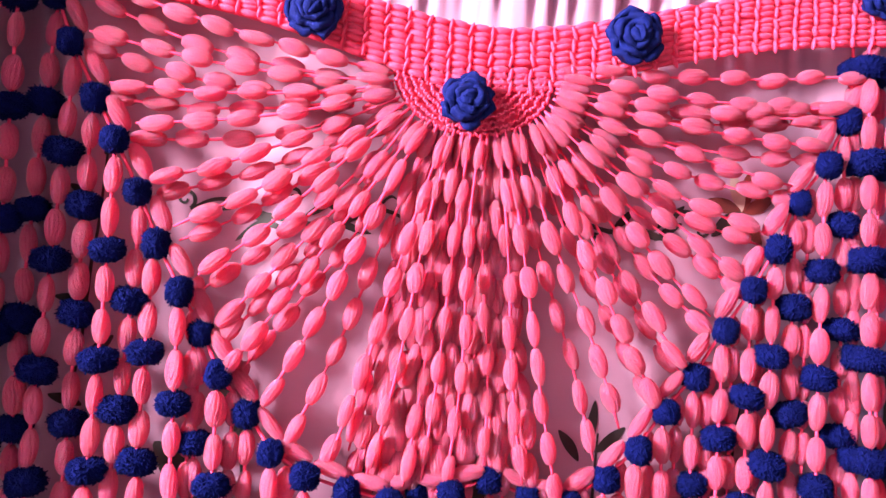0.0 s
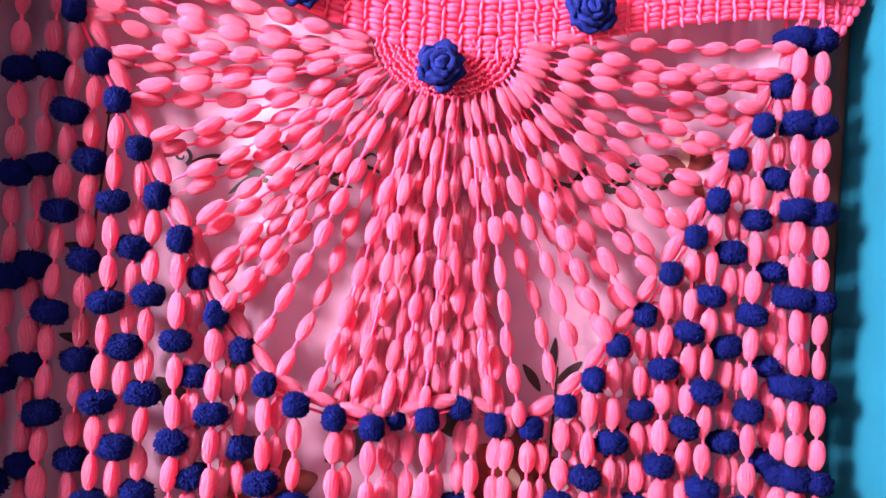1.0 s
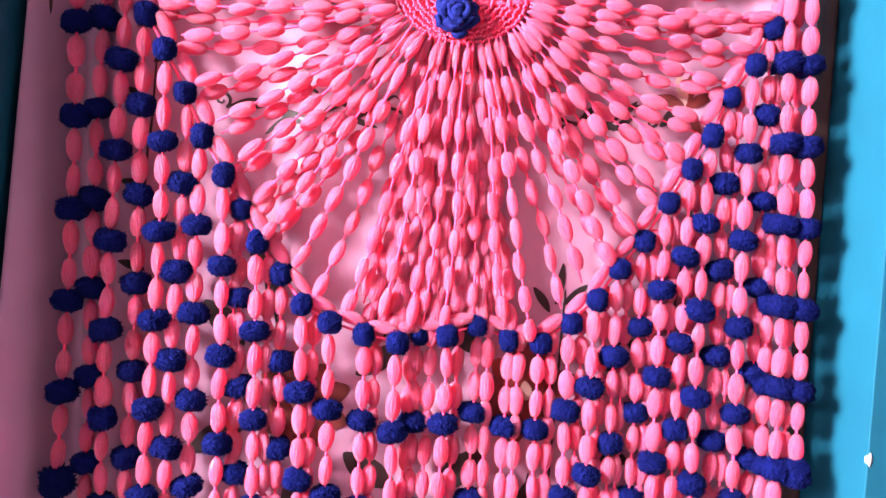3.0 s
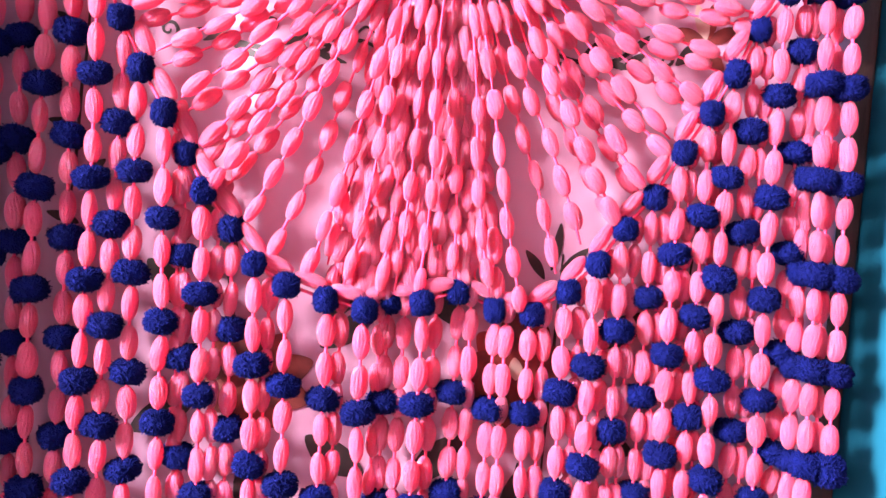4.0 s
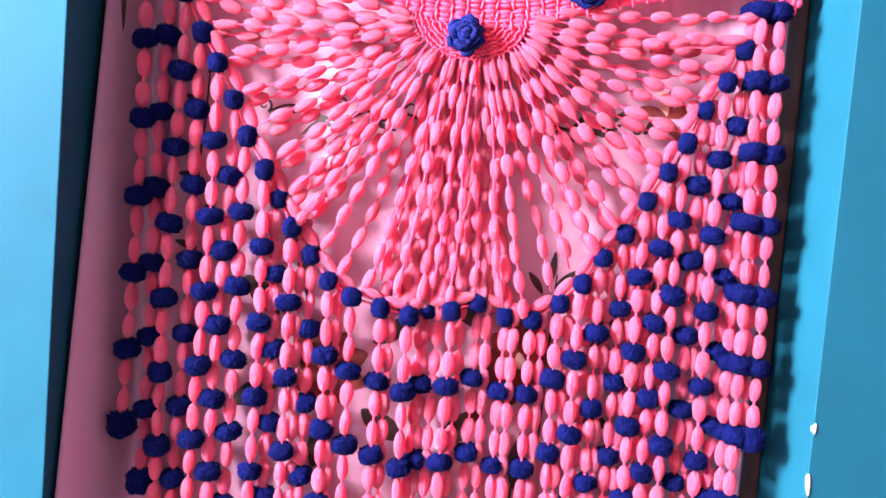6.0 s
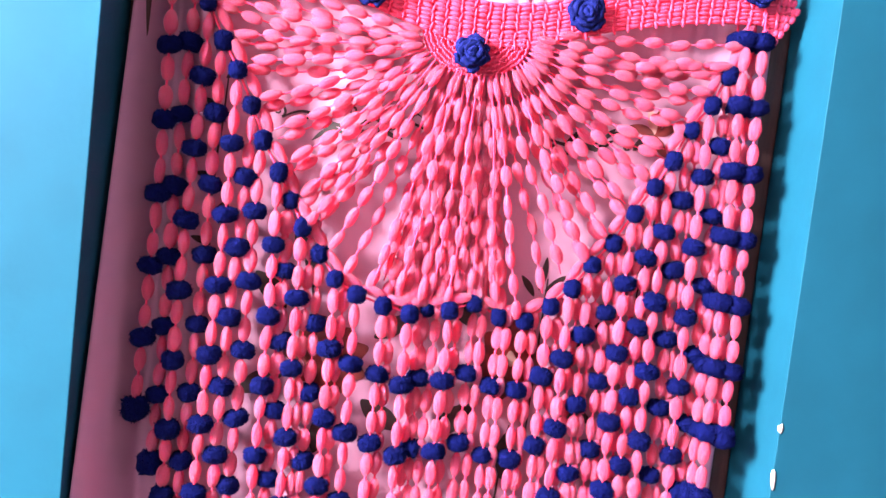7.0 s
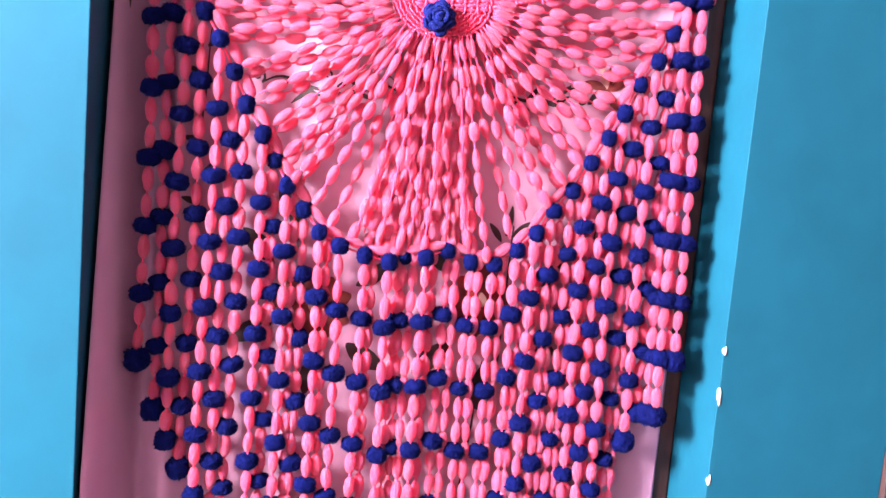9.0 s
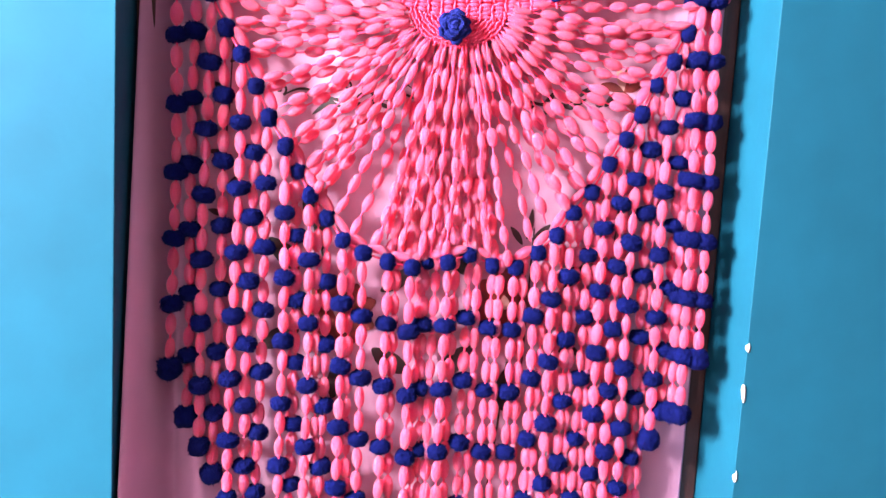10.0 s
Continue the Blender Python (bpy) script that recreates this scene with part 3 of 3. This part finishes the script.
# the middle of the fan is filled by close strands right behind the front ones
for k in range(15):
    f = (k - 7) / 7
    strand("back_strand", (FAN[0] + 0.5 * FAN_A * f, hang_y(MID) + 0.008, FAN[1] - 0.75 * FAN_B), (MID - 0.012 + 0.085 * f, hang_y(MID) + 0.012, LINKS[N // 2][1] + 0.014 + 0.02 * f * f),
           0.0375, bulge=(0.0, 0.003)[k % 2], length=0.037, width=0.0172)

# edge chain: a pompom at each link, a slanting bead between
bm = bmesh.new()
ENDS = ((-0.372, 1.955), (0.486, 1.945))
tube(bm, [(x, hang_y(x) + d, z) for (x, z), d in zip((ENDS[0], *LINKS, ENDS[1]), (0.0, *DEEPER, 0.0))], 0.0018, 6)
chain = part("edge_chain", bm, M_THREAD, hanging)
for i, (x, z) in enumerate(LINKS):
    put_pompom(chain, (x, hang_y(x) - 0.007 + DEEPER[i], z), 0.0275, 0.029, "edge_pompom")
    if i + 1 < N:
        x2, z2 = LINKS[i + 1]
        d = Vector((x2 - x, 0, z2 - z))
        inn = Vector((-d.z, 0, d.x)).normalized()
        put_bead(chain, Vector(((x + x2) / 2, hang_y(x) + 0.3 * (DEEPER[i] + DEEPER[i + 1]), (z + z2) / 2)) + inn * 0.013, d, 0.037, 0.0165, "edge_bead")

for f in (0.33, 0.78):
    put_bead(chain, Vector((LINKS[-1][0], 0.897, LINKS[-1][1])).lerp(Vector((ENDS[1][0], 0.897, ENDS[1][1])), f), (0.45, 0, 0.9), 0.046, 0.017, "edge_bead")

# hanging strings


def string(x, top, first, bottom, dy, lean, rows_kept=6, wide=0.0365, PERIOD=0.1075, out=0.0, poms=True):
    """A hanging string: two beads and a pompom, over and over, from first down to bottom."""
    count = max(1, int(round((first - bottom) / PERIOD)))
    end = first - count * PERIOD
    bm = bmesh.new()
    phase = rng.uniform(0, 6.28)

    def at(z):
        f = top - z
        return Vector((x + lean * f + 0.002 * math.sin(f * 9 + phase), hang_y(x) + dy - out * f + 0.003 * math.sin(f * 7 + phase), z))

    n = 8 + 4 * count
    tube(bm, [at(top + (end - top) * k / n) for k in range(n + 1)], 0.0018, 5)
    th = part("string", bm, M_THREAD, hanging)
    z, row = first, 0
    rest = bmesh.new()
    while True:
        if not poms:
            put_bead(th, at(z), (lean, 0, -1), 0.030, 0.0175)
        elif z < top - 0.012 or row:
            put_pompom(th, at(z), wide if z > end + 0.01 else 0.037, 0.027 if z > end + 0.01 else 0.038)
        if z <= end + 0.01:
            break
        for g in (0.315, 0.70):
            zz = z - PERIOD * g
            if row < rows_kept:
                put_bead(th, at(zz), (lean, 0, -1), 0.0345, 0.0182)
            else:
                k = rng.uniform(0.9, 1.1)
                b2 = bmesh.new()
                b2.from_mesh(BEADS[row % 6])
                b2.transform(along((lean, 0, -1), at(zz), 0.0091 * k, 0.0172, rng.uniform(0, 6.28)))
                tmp = bpy.data.meshes.new("tmp")
                b2.to_mesh(tmp)
                b2.free()
                rest.from_mesh(tmp)
                bpy.data.meshes.remove(tmp)
        z -= PERIOD
        row += 1
    if len(rest.verts):
        tagged(under(new("beadwork", mesh_of("beadwork", rest, M_PINK_JOINED)), th), kind="stuff")
    else:
        rest.free()
    return th


def lowest(x):
    return max(0.55, 1.285 - 2.3 * max(0.0, 0.445 - abs(x - MID)))


# one string from each link; every second one or so hangs a little deeper, in the shade of its neighbours
for i, (x, z) in enumerate(LINKS):
    if x < -0.21:
        lean, period = -0.008, 0.1045
    elif x < 0.0:
        lean, period = 0.012, 0.1065
    else:
        lean, period = 0.008, 0.1100 if x < 0.3 else 0.1085
    string(x, z, z, lowest(x), 0.8 * DEEPER[i], lean, PERIOD=period, out=0.13 * max(0.0, x - 0.2))
    # a second string hangs close behind most of them
    if x > -0.2 and (i % 2 == 0 or 0.0 < x < 0.36):
        string(x + 0.015, z - 0.004, z, lowest(x), 0.011, lean, PERIOD=period, out=0.13 * max(0.0, x - 0.2), poms=False)
# outer strings, hung from the corners of the band
string(-0.366, 1.945, 1.909, 1.271, -0.003, -0.002, PERIOD=0.1062)
for x, first, bottom, dy, lean in ((0.482, 1.922, 1.211, 0.0, 0.012), (0.508, 1.919, 1.322, -0.003, 0.012)):
    string(x, band_top(x) - 0.03, first, bottom, dy, lean, PERIOD=0.1005, out=0.065)
    string(x - 0.008, band_top(x) - 0.03, first, bottom + 0.02, dy + 0.017, lean, wide=0.030, PERIOD=0.1005, out=0.065)
# nails that hold the band
for x, z in ((0.540, 2.008), (-0.400, 1.990)):
    y1 = hang_y(x) - 0.012
    bm = bmesh.new()
    tube(bm, [(x, y1, z), (x, y1 + 0.10, z + 0.035)], 0.0018, 8)
    bmesh.ops.create_uvsphere(bm, u_segments=10, v_segments=6, radius=0.005, matrix=Matrix.Translation((x, y1, z)) @ Matrix.Diagonal((1, 0.4, 1, 1)))
    tagged(new("nail", mesh_of("nail", bm, M_IRON)), "small iron nail holding up the woollen hanging", "nail", "nails of the hanging")

# ---------------------------------------------------------------- cabinet let into the far wall
cabinet = thing("display_cabinet", W(1.55, 0.1, 0.45), "brown wooden display cabinet let into the wall", "cabinet")
for s0, s1 in ((1.3485, 1.372), (1.726, 1.7495)):
    bm = bmesh.new()
    slab(bm, s0, s1, -0.012, 0.225, 0.451, 1.949, 0.003)
    part("side_panel", bm, M_CAB, cabinet, "", False)
bm = bmesh.new()
slab(bm, 1.3725, 1.7255, 0.215, 0.225, 0.451, 1.949)
part("back_panel", bm, M_DARK, cabinet, "", False)
for z in (0.452, 1.145, 1.924):
    bm = bmesh.new()
    slab(bm, 1.3725, 1.7255, -0.006, 0.2145, z, z + 0.024, 0.003)
    part("shelf", bm, M_CAB, cabinet, "", False)
bm = bmesh.new()
rows = []
for i in range(25):
    f = i / 24
    rows.append([bm.verts.new(W(1.376 + 0.345 * f, d + 0.004 * math.sin(f * 40) * (z < 1.165), z + 0.002 * math.sin(f * 31 + d * 60)))
                 for d, z in ((0.20, 1.174), (0.10, 1.175), (-0.008, 1.174), (-0.014, 1.160), (-0.015, 1.12), (-0.015, 1.08))])
for a, b in zip(rows, rows[1:]):
    for k in range(5):
        bm.faces.new((a[k], a[k + 1], b[k + 1], b[k]))
bmesh.ops.solidify(bm, geom=bm.faces[:], thickness=0.0015)
tagged(new("shelf_cloth", mesh_of("shelf_cloth", bm, M_RED)), "red cloth draped over the cabinet shelf", "cloth")
bm = bmesh.new()
bmesh.ops.create_uvsphere(bm, u_segments=12, v_segments=8, radius=0.0125)
PEARL = mesh_of("pearl", bm, M_PEARL)
for k in range(4):
    s0 = 1.396 + 0.036 * k
    garland = thing("bead_garland", W(s0, 0.02, 1.2), "garland of cream beads hanging in the cabinet", "garland", "garlands in the cabinet")
    bm = bmesh.new()
    tube(bm, [W(s0, 0.02, z) for z in (1.923, 1.6, 1.205)], 0.001, 5)
    part("cord", bm, M_PEARL, garland)
    for j in range(20):
        placed("pearl", PEARL, garland, Matrix.Translation(W(s0, 0.02, 1.212 + 0.033 * j)))
